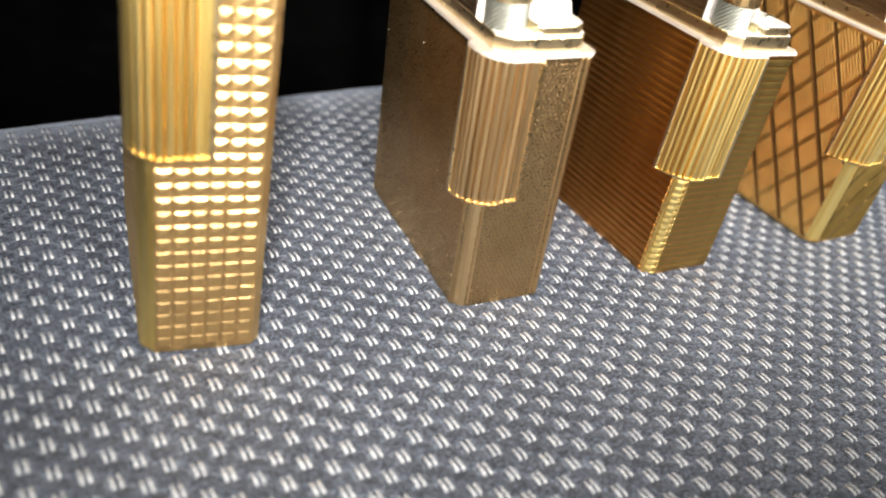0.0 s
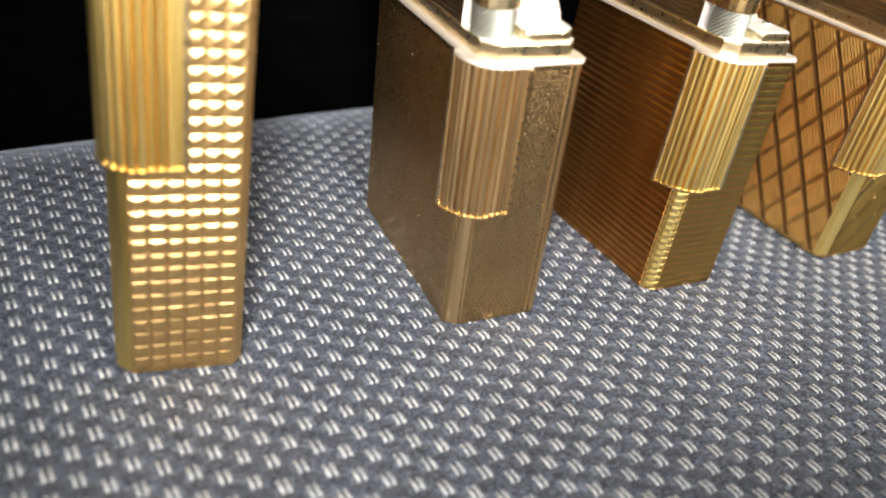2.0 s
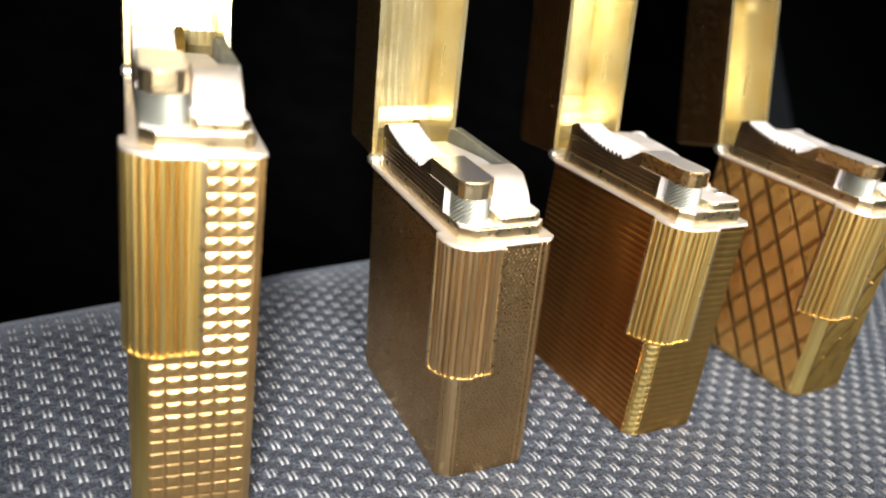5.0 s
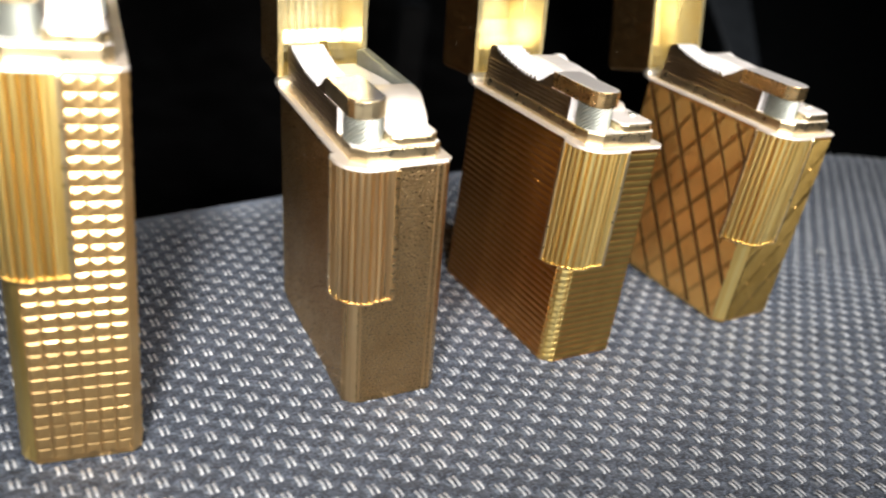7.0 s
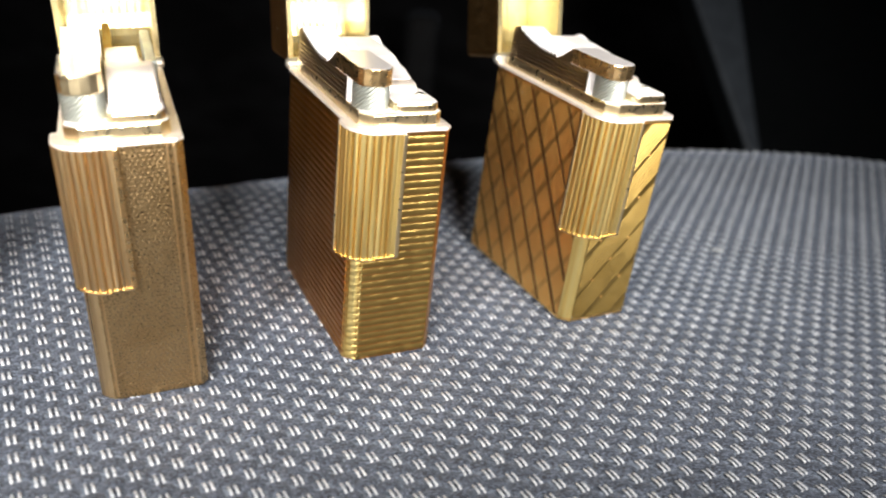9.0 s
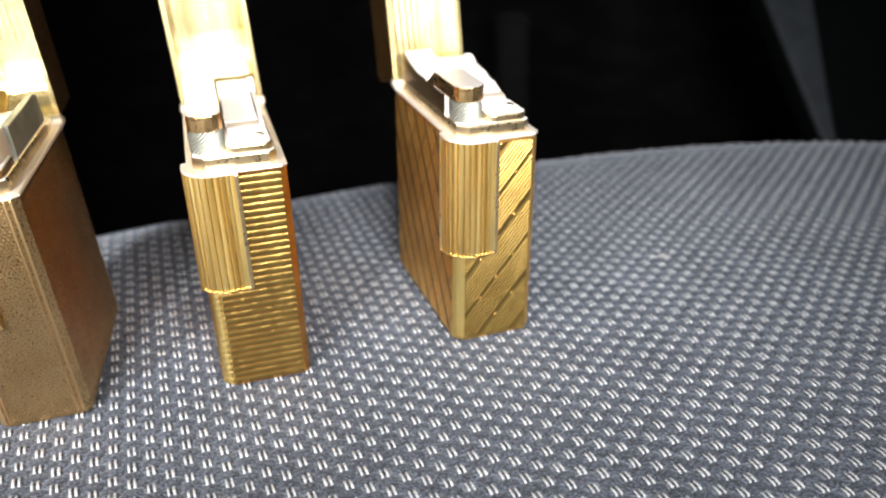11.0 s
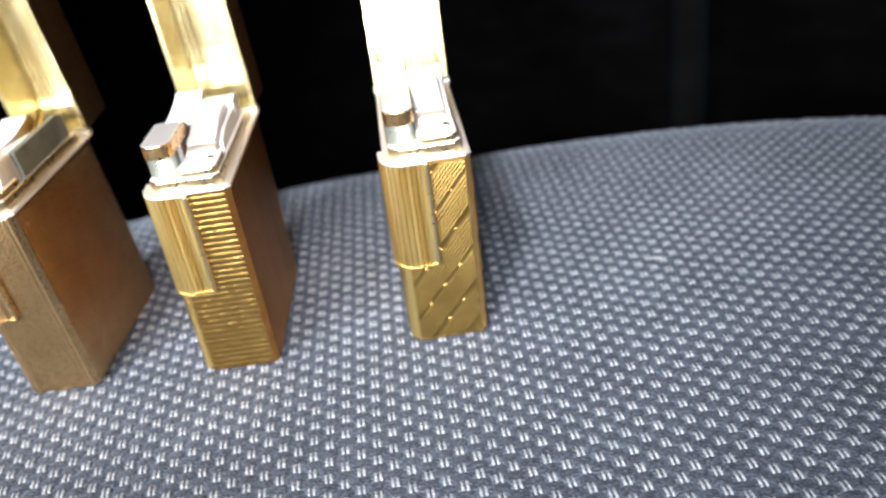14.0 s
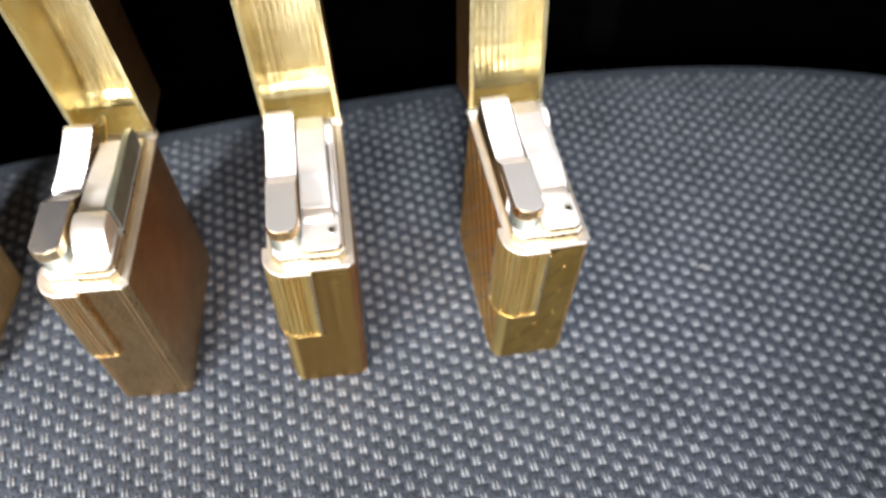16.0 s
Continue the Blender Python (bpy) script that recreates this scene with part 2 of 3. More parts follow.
def link(name, shape, mat, parent=None, label="", smooth=False, weld=False):
    """One mesh object under a thing or under a part."""
    me = bpy.data.meshes.new(name)
    me.from_pydata([(x * U, y * U, z * U) for x, y, z in shape.v], [], shape.f)
    bm = bmesh.new()
    bm.from_mesh(me)
    if weld:
        bmesh.ops.remove_doubles(bm, verts=bm.verts, dist=0.02 * U)
    bmesh.ops.recalc_face_normals(bm, faces=bm.faces)
    bm.to_mesh(me)
    bm.free()
    if smooth:
        me.shade_smooth()
        me.set_sharp_from_angle(angle=radians(38))
    me.materials.append(mat)
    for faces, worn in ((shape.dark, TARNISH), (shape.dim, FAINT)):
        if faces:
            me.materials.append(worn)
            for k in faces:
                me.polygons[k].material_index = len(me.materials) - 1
    ob = new(name, me)
    if parent:
        ob.parent = parent
    if label:
        ob["label"] = label
    return ob


def capped(ob, mat, least=0.6):
    """The upper faces of a part get their own paler finish, which holds the light on them."""
    ob.data.materials.append(mat)
    for poly in ob.data.polygons:
        if poly.normal.z > least:
            poly.material_index = len(ob.data.materials) - 1
    return ob


def arc(cx, cy, r, a0, a1, n):
    return [(cx + r * math.cos(radians(a0 + (a1 - a0) * i / n)), cy + r * math.sin(radians(a0 + (a1 - a0) * i / n))) for i in range(n + 1)]


def rounded(x0, x1, y0, y1, r, n=4):
    return (arc(x1 - r, y0 + r, r, -90, 0, n) + arc(x1 - r, y1 - r, r, 0, 90, n)
            + arc(x0 + r, y1 - r, r, 90, 180, n) + arc(x0 + r, y0 + r, r, 180, 270, n))


# ---- relief of the engraved faces; to_face maps (across, up, out) to the lighter ----
def relief_pyramids(w, h, pitch, high, to_face, worn=0.0):
    """Pyramid studs; worn ones are low, with broad flat tops."""
    s = Shape()
    nx, nz = max(1, round(w / pitch)), max(1, round(h / pitch))
    px, pz = w / nx, h / nz
    for i in range(nx):
        for j in range(nz):
            a, b = i * px, j * pz
            k = high * (1 - 0.74 * worn) * random.uniform(0.85, 1.08)
            t = 0.41 - 0.26 * worn + random.uniform(-0.03, 0.03)
            pts = [(a, b, 0), (a + px, b, 0), (a + px, b + pz, 0), (a, b + pz, 0)]
            # the apex sits high in its cell
            up = 0.12 * (1 - 0.6 * worn)
            lo, hi = b + pz * (t + up), b + pz * (1 + up - t)
            pts += [(a + px * t, lo, k), (a + px * (1 - t), lo, k), (a + px * (1 - t), hi, k), (a + px * t, hi, k)]
            s.add([to_face(*p) for p in pts], [(0, 1, 5, 4), (1, 2, 6, 5), (2, 3, 7, 6), (3, 0, 4, 7), (4, 5, 6, 7)])
    return s


def relief_grain(w, h, px, pz, high, to_face):
    """Barleycorn: staggered upright lozenges."""
    s = Shape()
    nx, nz = int(w / px), int(h / pz * 2)
    px, pz = w / nx, h / nz * 2
    for j in range(nz - 1):
        for i in range(nx - (j % 2)):
            cx, cz = (i + 0.5 + 0.5 * (j % 2)) * px + random.uniform(-0.07, 0.07), (j + 1) * pz / 2
            k = high * random.uniform(0.9, 1.05)
            s.add([to_face(*p) for p in ((cx, cz - pz * 0.5, 0), (cx + px * 0.5, cz, 0), (cx, cz + pz * 0.5, 0), (cx - px * 0.5, cz, 0), (cx, cz + pz * 0.1, k))],
                  [(0, 1, 4), (1, 2, 4), (2, 3, 4), (3, 0, 4)])
    return s


def relief_ribs(w, h, pitch, high, to_face, upright=False, cuts=8, worn=0.0):
    s = Shape()
    span, across = (w, h) if upright else (h, w)
    n = max(1, round(span / pitch))
    p = span / n
    rows = []
    for i in range(n):
        for f, k in ((0.0, 0.0), (0.22, 0.75), (0.45, 1.0), (0.70, 0.8), (0.92, 0.0)):
            rows.append(((i + f) * p, k * high))
    rows.append((span, 0.0))
    verts = []
    dents = [1.0 - worn * random.random() for c in range(cuts + 1)]
    for a, k in rows:
        for c in range(cuts + 1):
            k_c = k * dents[c]
            wob = random.uniform(-0.012, 0.012) * (1 + 3 * worn)
            b = across * c / cuts
            verts.append(to_face(a + wob, b, k_c) if upright else to_face(b, a + wob, k_c))
    m = cuts + 1
    return s.add(verts, [(r * m + c, r * m + c + 1, (r + 1) * m + c + 1, (r + 1) * m + c) for r in range(len(rows) - 1) for c in range(cuts)])


def relief_lozenges(w, h, slope, pitch, to_face, hatch=0.55, wide=0.34, deep=0.07, crest=0.30, cross=1.0, points=False):
    """A lattice of grooves both ways; fine hatching rides on the bands between them, and small points stand at the crossings."""
    corners = [Vector(c) for c in ((0, 0, 0), (w, 0, 0), (w, h, 0), (0, h, 0))]
    families = []
    for sign in (1, -1):
        d = Vector((1, sign * slope, 0)).normalized()
        nrm = Vector((-d.y, d.x, 0))
        vals = [nrm.dot(c) for c in corners]
        first = min(vals) + pitch * 0.45
        families.append((d, nrm, [first + pitch * k for k in range(int((max(vals) - first) / pitch) + 1)], vals))
    bm = bmesh.new()
    bm.faces.new([bm.verts.new(c) for c in corners])
    for d, nrm, lines, vals in families if cross else families[:1]:
        for t in lines:
            for off in (-wide, -wide * 0.4, wide * 0.4, wide):
                bmesh.ops.bisect_plane(bm, geom=bm.verts[:] + bm.edges[:] + bm.faces[:], plane_co=nrm * (t + off), plane_no=nrm)
    for v in bm.verts:
        for (d, nrm, lines, vals), much in zip(families, (1.0, cross)):
            if much and min(abs(nrm.dot(v.co) - t) for t in lines) < wide * 0.45:
                v.co.z = min(v.co.z, -deep * much)
    s = Shape()
    bm.verts.index_update()
    s.add([to_face(v.co.x, v.co.y, 0.24 + v.co.z) for v in bm.verts], [[v.index for v in f.verts] for f in bm.faces])
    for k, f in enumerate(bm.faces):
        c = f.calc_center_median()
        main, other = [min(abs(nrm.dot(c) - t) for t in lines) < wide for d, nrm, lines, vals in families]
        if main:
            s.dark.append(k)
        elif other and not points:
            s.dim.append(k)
    s.more = Shape()
    (d, nrm, lines, vals), (d2, nrm2, lines2, _) = families
    t = min(vals)
    while t < max(vals):
        if min(abs(t - q) for q in lines) > wide + 0.05:
            p0, lo, hi = nrm * t, -1e9, 1e9
            for axis, size in ((0, w), (1, h)):
                a, b = sorted((-p0[axis] / d[axis], (size - p0[axis]) / d[axis]))
                lo, hi = max(lo, a), min(hi, b)
            # the line is broken where the other grooves cross it
            k = nrm2.dot(d)
            cuts = sorted((q - nrm2.dot(p0)) / k for q in lines2) if cross else []
            half = (wide + 0.06) / abs(k)
            ends = [lo + 0.08] + [e for c in cuts if lo < c < hi for e in (c - half, c + half)] + [hi - 0.08]
            for a, b in zip(ends[::2], ends[1::2]):
                if b - a > 0.3:
                    a, b, o = p0 + d * a, p0 + d * b, nrm * hatch * 0.40
                    s.more.add([to_face(*(a - o).xy, 0.235), to_face(*a.xy, crest), to_face(*(a + o).xy, 0.235),
                                to_face(*(b - o).xy, 0.235), to_face(*b.xy, crest), to_face(*(b + o).xy, 0.235)], [(0, 1, 4, 3), (1, 2, 5, 4)])
        t += hatch
    if points:
        s.points = Shape()
        for p in lines:
            for q in lines2:
                # where the two grooves meet
                det = nrm.x * nrm2.y - nrm.y * nrm2.x
                x, y = (p * nrm2.y - q * nrm.y) / det, (nrm.x * q - nrm2.x * p) / det
                if 0.5 < x < w - 0.5 and 0.5 < y < h - 0.5:
                    ring = [to_face(x + 0.40 * math.cos(a * 1.0472), y + 0.40 * math.sin(a * 1.0472), 0.10) for a in range(6)]
                    s.points.add(ring + [to_face(x, y, 0.36)], [(a, (a + 1) % 6, 6) for a in range(6)])
    return s


def pieces(name, shapes, places, mat, parent):
    """Alike pieces of a panel, each an object of its own on one of a few shared meshes."""
    meshes = []
    for shape in shapes:
        me = bpy.data.meshes.new(name)
        me.from_pydata([(x * U, y * U, z * U) for x, y, z in shape.v], [], shape.f)
        bm = bmesh.new()
        bm.from_mesh(me)
        bmesh.ops.recalc_face_normals(bm, faces=bm.faces)
        bm.to_mesh(me)
        bm.free()
        me.materials.append(mat)
        meshes.append(me)
    for k, p in enumerate(places):
        ob = new(name, random.choice(meshes))
        ob.location, ob.parent = [c * U for c in p], parent


def stud_panel(w, h, pitch, high, to_face, mat, parent, label):
    """A plate set with pyramid studs, row on row."""
    plate = Shape().add([to_face(*p) for p in ((0, 0, 0.02), (w, 0, 0.02), (w, h, 0.02), (0, h, 0.02), (0, 0, -0.2), (w, 0, -0.2), (w, h, -0.2), (0, h, -0.2))],
                        [(0, 1, 2, 3), (7, 6, 5, 4), (0, 4, 5, 1), (1, 5, 6, 2), (2, 6, 7, 3), (3, 7, 4, 0)])
    ob = link("front_panel", plate, mat, parent, label)
    nx, nz = round(w / pitch), round(h / pitch)
    px, pz = w / nx, h / nz
    origin = Vector(to_face(0, 0, 0))
    for k in range(nz):
        # the lower rows are worn flat by handling
        worn = 0.85 - 0.85 * min(1.0, max(0.0, (k / nz - 0.22) / 0.34))
        shapes = [relief_pyramids(px, pz, pitch, high, lambda u, v, o: Vector(to_face(u, v, o)) - origin, worn) for _ in range(3)]
        pieces("stud", shapes, [to_face(i * px, k * pz, 0) for i in range(nx)], mat, ob)
    return ob


def rib_panel(name, w, h, pitch, high, to_face, mat, parent, label):
    """A plate of level ribs, one above another."""
    plate = Shape().add([to_face(*p) for p in ((0, 0, 0.01), (w, 0, 0.01), (w, h, 0.01), (0, h, 0.01), (0, 0, -0.2), (w, 0, -0.2), (w, h, -0.2), (0, h, -0.2))],
                        [(0, 1, 2, 3), (7, 6, 5, 4), (0, 4, 5, 1), (1, 5, 6, 2), (2, 6, 7, 3), (3, 7, 4, 0)])
    ob = link(name, plate, mat, parent, label)
    n = round(h / pitch)
    origin = Vector(to_face(0, 0, 0))
    # the front is scuffed, most of all its lower half
    for k in range(n):
        worn = (0.50 if k < n * 0.5 else 0.28) if name == "front_panel" else 0.15
        shape = relief_ribs(w, h / n, pitch, high, lambda u, v, o: Vector(to_face(u, v, o)) - origin, cuts=14, worn=worn)
        pieces("rib", [shape], [to_face(0, k * h / n, 0)], mat, ob)
    return ob


def face(name, style, w, h, to_face, mat, parent, label, flip=False):
    """An engraved panel, with the fine hatching on it where the style has any."""
    if style == "pyramids" and flip:
        return stud_panel(w, h, 1.72, 0.25, to_face, mat, parent, label)
    if style == "ribs" and name != "lid_panel":
        return rib_panel(name, w, h, 1.12, 0.11 if flip else 0.20, to_face, mat, parent, label)
    if name == "lid_panel" and style == "lozenges":
        # polished smooth: only the shallow grooves are left
        s = relief_lozenges(w, h, -1.5, 4.5, to_face, deep=0.025, hatch=9.0)
        s.dark, s.dim, s.more = [], [], None
    elif name == "lid_panel" and style == "ribs":
        s = relief_ribs(w, h, 1.12, 0.06, to_face)
    else:
        s = relief(style, w, h, to_face, flip)
    ob = link(name, s, mat, parent, label, weld=style in ("pyramids", "grain"))
    if s.more:
        tagged(link("hatching", s.more, mat, ob if parent.parent is None else parent, "fine hatched lines"), kind="stuff")
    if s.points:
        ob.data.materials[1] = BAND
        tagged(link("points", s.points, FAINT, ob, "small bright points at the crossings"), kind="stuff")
    return ob


def relief(style, w, h, to_face, flip=False):
    if style == "pyramids":
        return relief_pyramids(w, h, 1.72, 0.26, to_face)
    if style == "grain":
        return relief_grain(w, h, 0.62, 1.1, 0.085 if flip else 0.10, to_face)
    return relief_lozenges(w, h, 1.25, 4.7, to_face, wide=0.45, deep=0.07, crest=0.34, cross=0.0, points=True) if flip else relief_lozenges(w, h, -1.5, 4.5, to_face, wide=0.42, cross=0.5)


# ---- the lighter ----
def lighter(place, height, thick, deep, style, mat, grip_z, grip_w, lid_angle, burner, label):
    T, W, H = thick, deep, height
    a, b = -T / 2, T / 2
    root = tagged(new("lighter"), label, "cigarette lighter", "open lighters in a row")
    root.matrix_world = place

    # plain shell with flattened upright corners
    c1, c2 = 1.5, 0.9
    outline = [(a + c1, 0), (b - c2, 0), (b, c2), (b, W - 1), (b - 1, W), (a + 1, W), (a, W - 1), (a, c1)]
    body = link("body", Shape().prism(outline, 0, H - 0.1, *((0.45, 0, 0.9) if style in ("pyramids", "lozenges") else (0.2, 0, 0.35))), mat, root)
    z0 = 0.9 if style in ("pyramids", "lozenges") else 0.4
    gilt = GRIP_B if style == "grain" else GRIP
    edge = 1.1 if style == "grain" else 0.0
    fw, hh = T - c1 - c2 - 0.3 - 2 * edge, H - 0.6 - z0
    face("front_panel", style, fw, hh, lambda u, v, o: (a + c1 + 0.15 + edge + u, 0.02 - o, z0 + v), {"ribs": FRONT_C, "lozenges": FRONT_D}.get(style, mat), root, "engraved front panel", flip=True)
    if style == "grain":
        for x, wide in ((b - 2.15, 0.3), (b - 1.35, 0.4), (a + c1 + 0.35, 0.35)):
            link("corner_strip", Shape().box(x, x + wide, -0.14, 0.2, 0.6, H - 0.3, 0.08), gilt, root, "thin upright fillet")
    sw = W - c1 - 1.4
    face("side_panel", style, sw, hh, lambda u, v, o: (a + 0.02 - o, W - 1.2 - u, z0 + v), mat, root, "engraved side panel")
    face("side_panel", style, sw, hh, lambda u, v, o: (b - 0.02 + o, c2 + 0.3 + u, z0 + v), mat, root, "engraved side panel")
    sh, rows = Shape(), []
    levels = int((grip_z - z0) / 0.28)
    for i in range(levels + 1):
        zz = z0 + (grip_z - z0) * i / levels
        w = 0.30 * abs(math.sin(math.pi * (zz - z0) / 1.12)) if style == "ribs" else 0.04 * math.sin(zz * 3.1)
        rows += [(a + 0.16, c1 - 0.1, zz), (a - 0.10, c1 + 0.1 + w, zz), (a + 0.40 - w * 0.4, c1 - 0.62, zz), (a + c1 - 0.62, 0.40 - w * 0.4, zz), (a + c1 + 0.1 + w, -0.10, zz), (a + c1 - 0.1, 0.16, zz)]
    link("corner_strip", sh.add(rows, [(r * 6 + k, r * 6 + k + 1, r * 6 + k + 7, r * 6 + k + 6) for r in range(levels) for k in range(5)]), gilt, root, "smooth flattened corner")

    # fluted grip round the front corner
    r = 3.4
    out = 0.95
    xr, yb = a + grip_w, 5.0
    base = [(a, yb)] + arc(a + r, r, r, 180, 270, 14) + [(xr, 0)]
    path, total = [Vector(p) for p in base], 0.0
    lengths = [0.0]
    for p, q in zip(path, path[1:]):
        total += (q - p).length
        lengths.append(total)
    flutes, steps = 12, 120
    outer, plain = [], []
    for i in range(steps + 1):
        s = total * i / steps
        k = max(j for j in range(len(lengths)) if lengths[j] <= s + 1e-9)
        k = min(k, len(path) - 2)
        p = path[k].lerp(path[k + 1], (s - lengths[k]) / (lengths[k + 1] - lengths[k]))
        t = (path[k + 1] - path[k]).normalized()
        nrm = Vector((t.y, -t.x))
        bulge = abs(math.sin(math.pi * flutes * i / steps)) ** 0.42 * 0.50
        f = i / steps
        if f < 0.09 or f > 0.91:
            bulge = 0.34
        q = p + nrm * (out + 0.10)
        plain.append((q.x, q.y))
        p = p + nrm * (out + bulge - 0.40)
        outer.append((p.x, p.y))
    ring = outer + [(xr, 0.6), (a + 0.8, 3.0), (a + 0.6, yb)]
    sh = Shape()
    n = len(ring)
    low = [(x, y, grip_z - 0.6 * max(0, (y - 1) / 4) + (0.25 if x > a + r else 0)) for x, y in ring]
    mid = [(x, y, z + 0.45) for x, y, z in low]
    cx, cy = a + 2.6, 2.6
    low = [(cx + (x - cx) * 0.94, cy + (y - cy) * 0.94, z) for x, y, z in low]
    top = [(x, y, H - 0.05) for x, y in ring]
    faces = [tuple(range(n - 1, -1, -1)), tuple(range(2 * n, 3 * n))]
    for j in (0, n):
        faces += [(j + i, j + (i + 1) % n, j + n + (i + 1) % n, j + n + i) for i in range(n)]
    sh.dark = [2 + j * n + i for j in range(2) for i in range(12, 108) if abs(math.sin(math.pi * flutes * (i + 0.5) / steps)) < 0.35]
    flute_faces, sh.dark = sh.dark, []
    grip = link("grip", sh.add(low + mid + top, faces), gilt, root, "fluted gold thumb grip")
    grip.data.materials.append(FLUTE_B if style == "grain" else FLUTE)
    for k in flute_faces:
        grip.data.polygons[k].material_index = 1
    bead = Shape()
    m = len(outer)
    inner_line = [(cx + (x - cx) * 0.96, cy + (y - cy) * 0.96) for x, y in outer]
    lift = [(grip_z - 0.6 * max(0, (y - 1) / 4) + (0.25 if x > a + r else 0)) for x, y in outer]
    out_line = [(cx + (x - cx) * 1.01, cy + (y - cy) * 1.01) for x, y in plain]
    bead.add([(x, y, z - 0.12) for (x, y), z in zip(inner_line, lift)] + [(x, y, z - 0.04) for (x, y), z in zip(out_line, lift)]
             + [(x, y, z + 0.16) for (x, y), z in zip(out_line, lift)] + [(x, y, z + 0.22) for (x, y), z in zip(inner_line, lift)],
             [(j + i, j + i + 1, j + m + i + 1, j + m + i) for j in (0, m, 2 * m) for i in range(m - 1)])
    link("bead", bead, POLISH, grip, "bright worn lower edge")
    # plain fillets along the two upright edges of the grip
    link("fillet", Shape().box(a - 1.10, a + 0.2, yb - 0.35, yb + 0.35, grip_z - 0.6, H - 0.1, 0.12), POLISH, grip, "bright upright fillet")
    # amber on the barleycorn lighter: a warm reflection put into the fillet's colour
    link("fillet", Shape().box(xr - 0.30, xr + 0.30, -1.10, 0.2, grip_z + 0.25, H - 0.1, 0.12), AMBER if style == "grain" else POLISH, grip, "bright upright fillet")

    # rim round the top
    rim = plain[::6] + [(xr + 0.1, -0.3), (b - 0.8, -0.25), (b + 0.15, 0.7), (b + 0.15, W - 0.6), (b - 0.6, W + 0.15), (a + 0.6, W + 0.15), (a - 0.2, W - 0.6), (a - 0.2, yb + 0.2)]
    link("top_rim", Shape().prism(rim, H - 0.05, H + 0.45, 0, 0.2, 0.25), RIM, root, "pale bright rim")

    # works on the top
    z = H + 0.45
    e = 1.7
    x0, x1 = a + 0.8, b - 1.2
    deck = [(x0 + e, 0.6), (x1 - e * 0.7, 0.6), (x1, 0.6 + e * 0.7), (x1, W - 2.2), (x0, W - 2.2), (x0, 0.6 + e)]
    capped(link("deck", Shape().prism(deck, z, z + 1.9, 0, 0.2, 0.25), POLISH, root, "stepped metal deck"), SATIN, 0.9)
    d = z + 1.9
    lx0, lx1 = x0 + 0.05, x0 + 5.1
    # knurled roller
    sh, seg, lev = Shape(), 44, 11
    rr = 2.45
    vr = [(lx0 + 2.5 + (rr + 0.17 * ((i + j) % 2)) * math.cos(2 * math.pi * i / seg), 4.8 + (rr + 0.17 * ((i + j) % 2)) * math.sin(2 * math.pi * i / seg), d - 0.02 + 3.4 * j / lev) for j in range(lev + 1) for i in range(seg)]
    fr = [(j * seg + i, j * seg + (i + 1) % seg, (j + 1) * seg + (i + 1) % seg, (j + 1) * seg + i) for j in range(lev) for i in range(seg)]
    fr += [tuple(range(seg - 1, -1, -1)), tuple(range(lev * seg, lev * seg + seg))]
    link("roller", sh.add(vr, fr), ROLLER, root, "knurled steel striker roller")
    # lever: rounded nose, toothed thumb ramp
    mx = (lx0 + lx1) / 2
    nose = [(lx0 + 1.4, 1.95), (mx, 1.8), (lx1 - 1.4, 1.95), (lx1 - 0.5, 2.5), (lx1, 3.5), (lx1, 12.8), (lx0, 12.8), (lx0, 3.5), (lx0 + 0.5, 2.5)]
    lever = capped(link("lever", Shape().prism(nose, d + 3.42, d + 5.9, 0.12, 0.22, 0.22), AMBER if burner == "low" else POLISH, root, "polished lever over the roller"), GLOSS if style == "grain" else MIRROR, 0.9)
    prof = [(7.6, d), (W - 2.6, d), (W - 2.6, d + 4.8), (W - 3.4, d + 5.4)]
    y, teeth = W - 4.6, 12
    y_end = 16.4
    for i in range(teeth):
        f = i / teeth
        yy = y + (y_end - y) * f
        zz = d + 5.3 - 1.8 * math.sin(math.pi * min(1.0, f * 0.60 + 0.02)) + 0.1 * f
        prof += [(yy, zz + 0.38), (yy - 0.75, zz - 0.42)]
    prof += [(15.0, d + 4.1), (13.8, d + 5.0), (12.6, d + 5.8), (12.6, d + 3.4), (7.6, d + 3.4)]
    ramp = link("thumb_ramp", Shape().side(prof, lx0, lx1), CHROME, lever, "steel ramp with fine teeth")
    ramp.data.materials.append(BRASS)
    for poly in ramp.data.polygons:
        if abs(poly.normal.x) > 0.9:
            poly.material_index = 1
    link("cheek", relief_ribs(W - 11.6, 3.3, 0.62, 0.16, lambda u, v, o: (lx0 - 0.01 - o, 8.4 + u, d + 0.05 + v)), BRASS, lever, "lined cheek of the lever")
    # gas burner, hood and flap
    bx0, bx1 = lx1 + 0.3, x1 - 0.35
    plate = [(bx0 - 0.4, 2.2)] + arc(bx0 + 0.9, 2.4, 1.3, 200, 270, 3) + arc(bx1 - 1.5, 2.6, 1.5, 270, 360, 6) + [(bx1, 8.4), (bx1 - 0.9, 9.6), (bx0 - 0.1, 9.6)]
    capped(link("burner", Shape().prism(plate, d, d + 1.3, 0, 0.3, 0.4), POLISH, root, "bright rounded burner plate"), SATIN, 0.5)
    if burner == "tall":
        hood = [(3.9, d + 1.2), (4.2, d + 2.0), (4.9, d + 3.1), (5.6, d + 4.1), (6.2, d + 4.7), (7.0, d + 5.1), (9.2, d + 5.3), (10.4, d + 5.1), (10.6, d + 4.7), (10.6, d + 0.2), (6.0, d + 0.2)]
        link("hood", Shape().slab(hood, bx0 + 0.1, bx1 - 0.5, 0.4), RIM, root, "white sloping burner hood", smooth=True)
